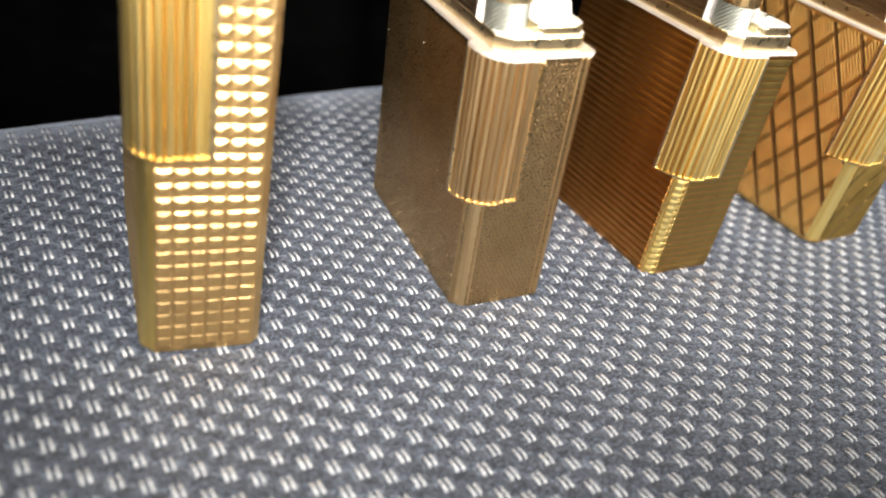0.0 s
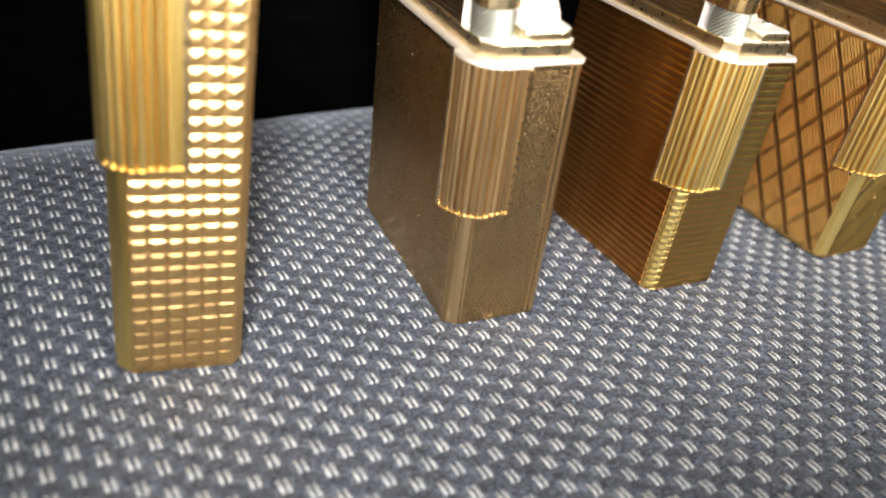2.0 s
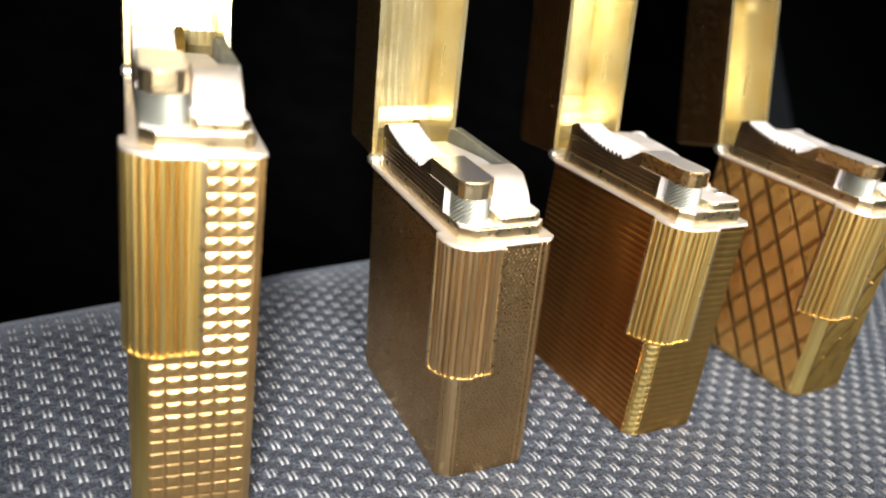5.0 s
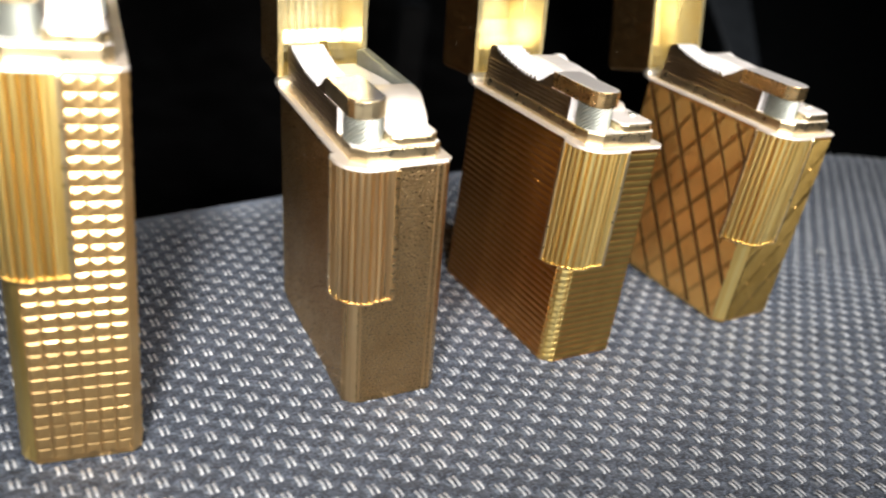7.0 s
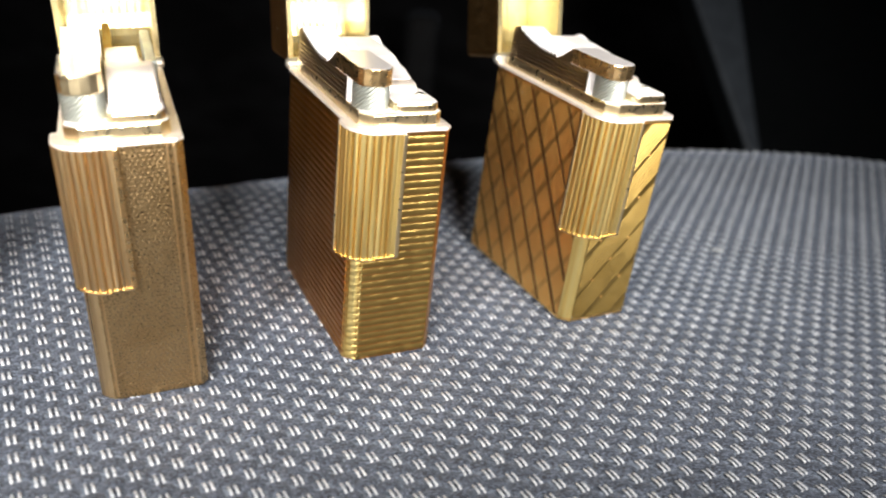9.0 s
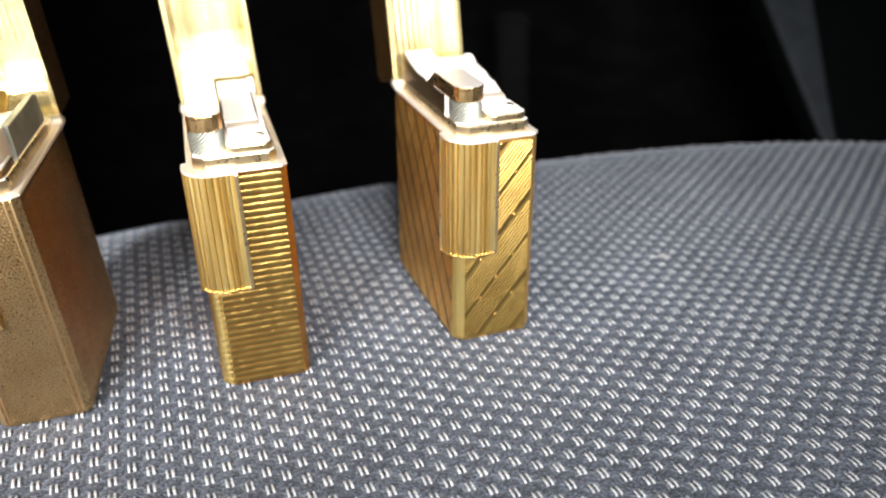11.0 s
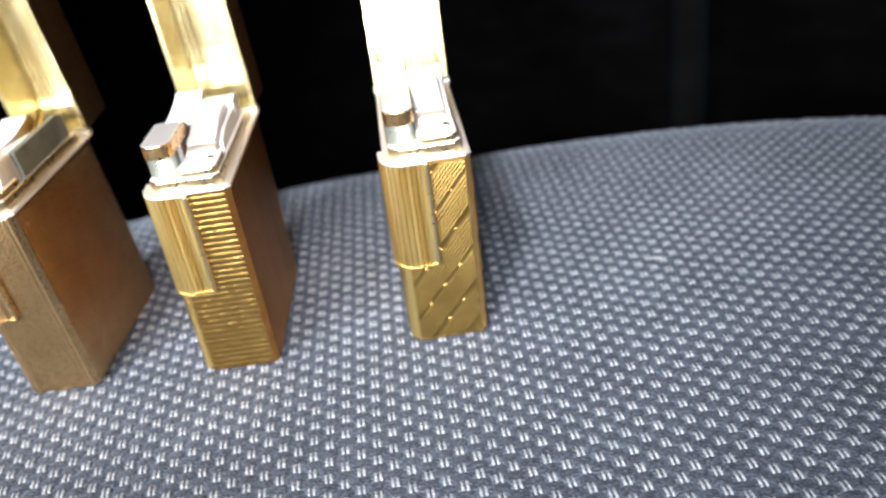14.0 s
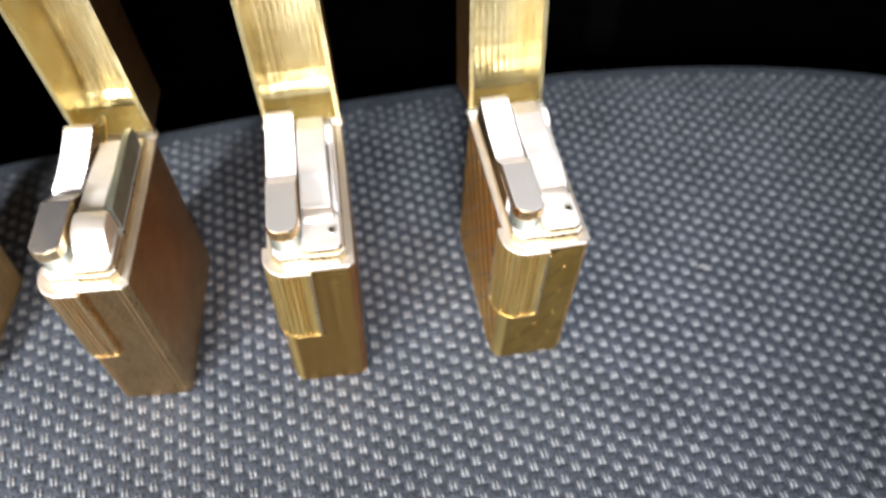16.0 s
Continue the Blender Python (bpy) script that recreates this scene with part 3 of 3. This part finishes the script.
        link("guard", Shape().slab([(10.7, d), (W - 4, d), (W - 4, d + 4.4), (W - 6, d + 5.1), (10.7, d + 4.9)], bx1 - 1.3, bx1, 0.2), ROLLER, root, "tall grey guard wall")
        link("flap", Shape().slab([(10.7, d), (W - 5, d), (W - 5, d + 2.6), (22, d + 3.4), (16, d + 4.0), (10.7, d + 4.2)], bx0 + 0.15, bx1 - 1.9, 0.2), SATIN, root, "sloping polished flap")
        arm = [(W - 6.2, d + 1.6), (W - 2.2, d + 3.4), (W - 0.9, d + 4.6), (W - 1.0, d + 5.2), (W - 2.5, d + 4.1), (W - 6.2, d + 2.3)]
        link("lid_arm", Shape().slab(arm, lx1 + 0.35, lx1 + 1.5, 0.15), GRIP, root, "yellow brass arm of the lid")
    else:
        slope = [(9.4, d), (W - 4, d), (W - 4, d + 3.9), (W - 8, d + 4.9), (20, d + 4.8), (15.5, d + 4.4), (12.2, d + 3.3), (10.4, d + 2.7), (9.4, d + 2.5)]
        link("flap", Shape().slab(slope, bx0 + 0.1, bx1 - 1.3, 0.3), SATIN, root, "long polished sloping flap")
        step = [(7.0, d + 1.2), (7.3, d + 1.9), (7.9, d + 2.3), (9.4, d + 2.4), (9.4, d + 0.2), (7.4, d + 0.2)]
        link("hood", Shape().slab(step, bx0 + 0.3, bx1 - 1.0, 0.3), RIM, root, "low white burner hood", smooth=True)
        link("guard", Shape().slab([(9.9, d), (W - 5, d), (W - 5, d + 2.2), (W - 9, d + 3.4), (14, d + 2.9), (10.6, d + 1.8)], bx1 - 1.0, bx1 - 0.3, 0.15), SATIN, root, "thin curved guard plate")
        cut = [(W - 10 + 4.4 * f / 14, d + 3.9 + 0.9 * math.sin(math.pi * f / 14) + 0.22 * (f % 2)) for f in range(15)]
        link("wheel", Shape().side([(W - 10, d + 2.2)] + cut + [(W - 5.6, d + 2.2)], bx1 - 1.28, bx1 - 0.2), CHROME, root, "small toothed wheel")
    bump = Shape().prism([(bx1 - 1.6 + 0.75 * math.cos(i * math.pi / 7), 4.9 + 0.75 * math.sin(i * math.pi / 7)) for i in range(14)], d + 1.2, d + 1.62, 0, 0.15, 0.2)
    link("nozzle", bump, STEEL, root, "small round gas nozzle")
    # no hole is cut: a dark disc carries the shade of the opening
    link("nozzle_hole_disc", Shape().prism([(bx1 - 1.6 + 0.4 * math.cos(i * math.pi / 6), 4.9 + 0.4 * math.sin(i * math.pi / 6)) for i in range(12)], d + 1.5, d + 1.66), HOLE, root, "dark disc in place of the nozzle's opening")

    # hinge and lid
    lid = link("lid", Shape().box(a, b, -W, 0, 0, 12), mat, root)
    lid.location = (0, W * U, (H + 1.1) * U)
    lid.rotation_euler = (radians(-lid_angle), radians(-2.6 if style == "ribs" else 0), 0)
    D, wall = 11.5, 0.75
    sh = Shape()
    out0 = rounded(a - 0.05, b + 0.05, -W, 0, 0.9)
    inn = rounded(a + wall, b - wall, -W + wall, -wall, 0.6)
    n = len(out0)
    vo = [(x, y, 0) for x, y in out0] + [(x, y, D - 0.8) for x, y in out0] + [(x * 0.95, (y + W / 2) * 0.98 - W / 2, D) for x, y in out0]
    vi = [(x, y, 0) for x, y in inn] + [(x, y, D - 0.9) for x, y in inn]
    q = []
    for j in (0, n):
        q += [(j + i, j + (i + 1) % n, j + n + (i + 1) % n, j + n + i) for i in range(n)]
    q.append(tuple(range(2 * n, 3 * n)))
    q += [(3 * n + i, 4 * n + i, 4 * n + (i + 1) % n, 3 * n + (i + 1) % n) for i in range(n)]
    q.append(tuple(range(5 * n - 1, 4 * n - 1, -1)))
    q += [(i, 3 * n + i, 3 * n + (i + 1) % n, (i + 1) % n) for i in range(n)]
    sh.add(vo + vi, q)
    fresh = bpy.data.meshes.new("lid")
    fresh.from_pydata([(x * U, y * U, zz * U) for x, y, zz in sh.v], [], sh.f)
    shell = {"ribs": LID_C, "lozenges": LID_D}.get(style, mat)
    fresh.materials.append(shell)
    fresh.materials.append(LINING)
    for k, poly in enumerate(fresh.polygons):
        if k > 2 * n:
            poly.material_index = 1
    lid.data = fresh
    lh = D - 1.6
    face("lid_panel", style, W - 2.4, lh, lambda u, v, o: (a - 0.03 - o, -1.2 - u, 0.6 + v), shell, lid, "engraved side of the lid")
    face("lid_panel", style, W - 2.4, lh, lambda u, v, o: (b + 0.03 + o, -W + 1.2 + u, 0.6 + v), shell, lid, "engraved side of the lid")
    # ribbed lining inside the lid's roof
    heel = [(-0.8, 3.35), (-1.6, 2.45), (-3.0, 1.45), (-5.0, 0.75), (-8.0, 0.3), (-11.0, 0.1), (-40.0, 0.02)]

    def roof(u, v, o):
        yy = -W + 1.6 + v
        k = max(i for i in range(6) if heel[i][0] >= yy or i == 0)
        (y0, h0), (y1, h1) = heel[k], heel[k + 1]
        return a + 1.0 + u, yy, D - 0.95 - o - h0 - (h1 - h0) * (yy - y0) / (y1 - y0)

    link("lining", relief_ribs(T - 2.0, W - 2.6, 1.2, 0.035, roof, upright=True, cuts=30), LINING, lid, "ribbed gold lining")
    link("stop", Shape().prism([(1.6 + 1.7 * math.cos(i * math.pi / 10), -W + 3.4 + 1.7 * math.sin(i * math.pi / 10)) for i in range(20)], D - 2.0, D - 0.9, 0.3, 0, 0.3), STEEL, lid, "round stud in the lid")
    link("lining", Shape().side([(-0.8, D - 0.85), (-0.8, D - 4.2), (-1.6, D - 3.3), (-3.0, D - 2.3), (-5.0, D - 1.6), (-8.0, D - 1.15), (-11.0, D - 0.95), (-11.0, D - 0.85)], a + 0.8, b - 0.8), LINING, lid, "raised heel of the lid", smooth=True)
    # end wall of the lid: framed mark of unreadable lines
    y = -W - 0.04
    fx0, fx1, fz0, fz1 = a + 1.9, b - 1.9, 1.7, D - 2.2
    sh = Shape()
    n = 4
    o4, i4 = [(fx0, fz0), (fx1, fz0), (fx1, fz1), (fx0, fz1)], [(fx0 + 0.24, fz0 + 0.24), (fx1 - 0.24, fz0 + 0.24), (fx1 - 0.24, fz1 - 0.24), (fx0 + 0.24, fz1 - 0.24)]
    sh.add([(x, y - 0.04, zz) for x, zz in o4 + i4] + [(x, y + 0.06, zz) for x, zz in o4 + i4],
           [(i, (i + 1) % 4, 4 + (i + 1) % 4, 4 + i) for i in range(4)] + [(i, (i + 1) % 4, 8 + (i + 1) % 4, 8 + i) for i in range(4)] + [(4 + i, 4 + (i + 1) % 4, 12 + (i + 1) % 4, 12 + i) for i in range(4)])
    # pale plate added: silvery end, with the light it catches put into its tone
    link("end_plate", Shape().box(a + 0.8, b - 0.8, y - 0.02, y + 0.3, 0.5, D - 0.9, 0.03), SATIN, lid, "pale silvery end of the lid")
    link("mark_frame", sh, ENGRAVED, lid, "engraved frame on the lid's end")
    for i in range(5):
        v = fz0 + 1.1 + i * 1.25
        link("mark_line", Shape().box(fx0 + 1.2 + 0.4 * (i % 2), fx1 - 1.2 - 0.7 * ((i + 1) % 3), y - 0.04, y + 0.1, v, v + 0.5, 0.02), ENGRAVED, lid)
    seg = 14
    for u0, u1, rr in ((a - 0.5, a + 3.2, 0.95), (a + 3.3, b - 3.3, 0.85), (b - 3.2, b + 0.5, 0.95)):
        ends = [(u0, rr * 0.6), (u0 + 0.35, rr), (u1 - 0.35, rr), (u1, rr * 0.6)]
        v = [(u, W + 0.15 + k * math.cos(2 * math.pi * i / seg), H + 1.0 + k * math.sin(2 * math.pi * i / seg)) for u, k in ends for i in range(seg)]
        q = [(j * seg + i, j * seg + (i + 1) % seg, (j + 1) * seg + (i + 1) % seg, (j + 1) * seg + i) for j in range(3) for i in range(seg)]
        q += [tuple(range(seg - 1, -1, -1)), tuple(range(3 * seg, 4 * seg))]
        link("hinge_knuckle", Shape().add(v, q), STEEL, root, "silver hinge barrel")
    return root


def stand(x, y, yaw, pitch, lean, shift):
    """On the cloth, turned by yaw, tipped a little by the padding; shift moves it along its own front."""
    m = Matrix.Translation((x * U, y * U, 0.0)) @ pose(0, 0, 0, 0, 0, yaw) @ pose(0, 0, 0, -pitch) @ pose(0, 0, 0, 0, lean)
    return m @ Matrix.Translation((shift * U, 0, 0.12 * U))


lighter(stand(-45.14, -18.95, 17.3, 0.5, 0.5, -0.2), 49.7, 13.7, 33.6, "pyramids", GOLD_A, 26.3, 7.2, 95, "tall", "tall yellow-gold lighter cut with pyramid studs, lid open")
lighter(stand(-6.0, -2.25, 20.6, 0.45, -3.2, -0.8), 37.0, 14.2, 34.2, "grain", GOLD_B, 17.4, 6.2, 87, "tall", "small bronze-gold lighter with fine barleycorn engraving, lid open")
lighter(stand(25.77, 11.57, 24.7, 0.4, 0.4, -0.8), 37.0, 14.2, 33.7, "ribs", GOLD_C, 17.7, 6.7, 93, "low", "small red-gold lighter with level ribbed sides, lid open")
lighter(stand(61.86, 28.1, 27.6, -0.9, 1.4, -0.8), 37.0, 14.2, 32.9, "lozenges", GOLD_D, 16.9, 6.7, 104, "low", "small amber-gold lighter with diagonal hatched bands, lid open")


# ---- the cloth-covered round top ----
def rim_y(x):
    h = (x / 10 - 4) / 10
    return 10 * (-0.4209 * h ** 3 - 1.4166 * h ** 2 + 5.0201 * h + 10.390)


far = [(x, rim_y(x)) for x in range(180, -131, -5)]
# the rest of the outline, behind the camera, closes in a wide bow
near = [(-150 - 40 * math.sin(t * math.pi / 20), -25 - 17.5 * t) for t in range(1, 21)]
bow = [(-150 + 420 * (1 - math.cos(t * math.pi / 16)) / 2, -375 - 70 * math.sin(t * math.pi / 16)) for t in range(1, 16)]
right = [(270 + 60 * math.sin(t * math.pi / 20), -375 + 23.5 * t) for t in range(0, 20)]
outline = far + near + bow + right
sh = Shape()
n = len(outline)
rings = []
cx, cy = 60.0, -110.0
for inset, zz in ((9.5, -0.35), (8.5, -0.05), (5.0, -0.15), (1.0, -0.75), (-4.0, -2.0), (-9.0, -3.9), (-11.5, -6.0), (-12.3, -10.0), (-11.0, -18.0), (-4.0, -24.0), (0.0, -520.0)):
    ring = []
    for x, y in outline:
        v = Vector((cx - x, cy - y)).normalized() * (inset - 1.0)
        ring.append((x + v.x, y + v.y, zz))
    rings += ring
faces = [tuple(range(n))]
for j in range(10):
    faces += [(j * n + i, j * n + (i + 1) % n, (j + 1) * n + (i + 1) % n, (j + 1) * n + i) for i in range(n)]
top = tagged(link("table_top", sh.add(rings, faces), GROUND), "round top covered in dark grey woven cloth with silver threads", "table top", kind="structure")

# yarns: silver pairs float along one way, charcoal bundles cross between them
STEP_U, STEP_V, FIRST = Vector((3.083, -0.321)), Vector((1.668, -3.291)), Vector((-45.93, -23.95))
WAY = STEP_V.normalized()
ACROSS = Vector((-WAY.y, WAY.x))


def on_cloth(x, y):
    return -125 < x < 240 and -115 < y < rim_y(min(x, 180)) + 4.0 - (max(0, x - 180) * 0.25)


def droop(x, y):
    """The cloth bends down towards the far edge."""
    s = 0.87 * (y - rim_y(min(x, 180)))
    return -0.0135 * max(0.0, s + 7.0) ** 2


def floats(verts, faces, c, low):
    """A pair of silver threads that float over the cloth at c."""
    jit = random.uniform(-0.10, 0.10)
    for off in (-0.40, 0.39):
        long = 0.88 + random.uniform(-0.08, 0.08)
        wide = 0.172 + random.uniform(-0.02, 0.03)
        k0 = len(verts)
        for f, up in ((-1.0, -0.16), (-0.85, 0.13), (0.0, 0.20), (0.85, 0.13), (1.0, -0.16)):
            p = c + WAY * (f * long + jit) + ACROSS * (off + 0.05 * f)
            for side, lift in ((-1, -0.14), (0, 0.0), (1, -0.14)):
                r = p + ACROSS * (side * wide)
                verts.append((r.x * U, r.y * U, (up + lift + low) * U))
        for j in range(4):
            for side in range(2):
                q = k0 + j * 3 + side
                faces.append((q, q + 1, q + 4, q + 3))


singles = []
for i in range(8):
    v, f = [], []
    floats(v, f, Vector((0, 0)), 0.0)
    me = bpy.data.meshes.new("thread_pair")
    me.from_pydata(v, [], f)
    me.shade_smooth()
    me.materials.append(WARP)
    singles.append(me)

bars, pads, near_cells = ([], []), ([], []), []
for i in range(-70, 130):
    for k in range(-80, 80):
        c = FIRST + STEP_U * i + STEP_V * k
        if not on_cloth(c.x, c.y):
            continue
        low = droop(c.x, c.y)
        if -40 < c.x < 70 and -58 < c.y < -32:
            near_cells.append(c)
        else:
            floats(*bars, c, low)
        m = c + STEP_V * 0.5
        k0 = len(pads[0])
        tall = 0.15 + random.uniform(-0.04, 0.04)
        for f in (-1.0, -0.5, 0.0, 0.5, 1.0):
            for g in (-1.0, -0.45, 0.45, 1.0):
                r = m + ACROSS * (f * 1.44) + WAY * (g * 0.90 * (1 - 0.12 * abs(f)))
                up = tall * (1 - abs(f) ** 2.2) * (1 - 0.75 * g * g) - 0.20 * abs(f) ** 3 - 0.14 * g * g
                pads[0].append((r.x * U, r.y * U, (up + low) * U))
        for j in range(4):
            for s in range(3):
                q = k0 + j * 4 + s
                pads[1].append((q, q + 1, q + 5, q + 4))
for name, (v, f), mat, text in (("silver_thread", bars, WARP, "pale silver floating threads"), ("charcoal_yarn", pads, WEFT, "fuzzy charcoal yarn")):
    me = bpy.data.meshes.new(name)
    me.from_pydata(v, [], f)
    me.shade_smooth()
    me.materials.append(mat)
    ob = tagged(new(name, me), text, kind="stuff")
    ob.parent = top
for c in near_cells:
    ob = new("thread_pair", random.choice(singles))
    ob.location, ob.parent = (c.x * U, c.y * U, 0), top

# a tuft of lint on the cloth
sh = Shape()
for i in range(26):
    t, r = random.uniform(0, 6.28), random.uniform(0.1, 1.3)
    x, y = 94.3 + r * math.cos(t), 60.6 + 0.7 * r * math.sin(t)
    s, w = random.uniform(0, 3.14), 0.07
    dx, dy = math.cos(s) * 0.7, math.sin(s) * 0.7
    zz = random.uniform(0.25, 0.7)
    sh.add([(x - dx, y - dy, zz - 0.2), (x + w, y - w, zz), (x + dx, y + dy, zz - 0.1), (x - w, y + w, zz + 0.1)], [(0, 1, 2), (0, 2, 3), (0, 3, 1), (1, 3, 2)])
tagged(link("lint", sh, LINT), "small tuft of white lint on the woven cloth", "lint")

# ---- the dark room ----
def panel(name, x0, x1, y0, y1, z0, z1):
    return tagged(link(name, Shape().box(x0, x1, y0, y1, z0, z1, 1.0), ROOM), "unlit black " + name.split("_")[0], name.split("_")[0], kind="structure")


panel("floor", -1400, 1400, -1300, 1100, -540, -520)
panel("ceiling", -1400, 1400, -1300, 1100, 1700, 1720)
panel("wall_north", -1400, 1400, 1060, 1100, -520, 1700)
panel("wall_south", -1400, 1400, -1300, -1260, -520, 1700)
panel("wall_west", -1400, -1360, -1260, 1060, -520, 1700)
panel("wall_east", 1360, 1400, -1260, 1060, -520, 1700)


# ---- a dark board leaning behind the table ----
foot, head = Vector((395, -96, -520)), Vector((-3, 640, 400))
run = (head - foot).normalized()
across = Vector((1.0, 0.25, 0.0))
across = (across - run * across.dot(run)).normalized()
out = run.cross(across).normalized()
board = tagged(new("board"), "dark blue-grey board leaning behind the table", "board")


def slab(name, w0, w1, d0, d1, mat, label=""):
    ring = [across * w + out * d for w, d in ((w0, d0 + 0.8), (w0 + 0.8, d0), (w1 - 0.8, d0), (w1, d0 + 0.8), (w1, d1), (w0, d1))]
    verts = [foot + r for r in ring] + [head + r for r in ring]
    return link(name, Shape().add(verts, [tuple(range(5, -1, -1)), tuple(range(6, 12))] + [(i, (i + 1) % 6, (i + 1) % 6 + 6, i + 6) for i in range(6)]), mat, board, label)


slab("panel", 0, 420, -2, 10, BOARD)
# the edging is narrow low down and flares out higher up
verts, stations = [], [0.0, 0.30, 0.50, 0.515, 0.53, 0.545, 0.56, 0.575, 0.60, 0.64, 0.80, 1.0]
for f in stations:
    w = 3.0 + min(38.0, max(0.0, f - 0.505) * 300.0)
    base = foot.lerp(head, f)
    verts += [base + across * u + out * d for u, d in ((-1, -4.2), (-0.2, -5), (w - 0.8, -5), (w, -4.2), (w, -2.3), (-1, -2.3))]
k = len(stations)
faces = [tuple(range(5, -1, -1)), tuple(range(6 * k - 6, 6 * k))]
faces += [(6 * j + i, 6 * j + (i + 1) % 6, 6 * j + 6 + (i + 1) % 6, 6 * j + 6 + i) for j in range(k - 1) for i in range(6)]
link("edging", Shape().add(verts, faces), POST, board, "paler blue-grey edging that flares upward")


# ---- a dark upright far behind, hardly lit ----
UPRIGHT = cloth("dark_upright", (0.020, 0.020, 0.023), (0.030, 0.030, 0.034), 0.8, 60, 0)
post = tagged(new("post"), "dark grey upright post standing behind the table", "post")
link("shaft", Shape().prism(rounded(17, 43, 628, 654, 6, 5), -520, -74), UPRIGHT, post)
link("cap", Shape().prism(rounded(16, 44, 627, 655, 7, 5), -74, -62, 0, 5, 6), UPRIGHT, post)
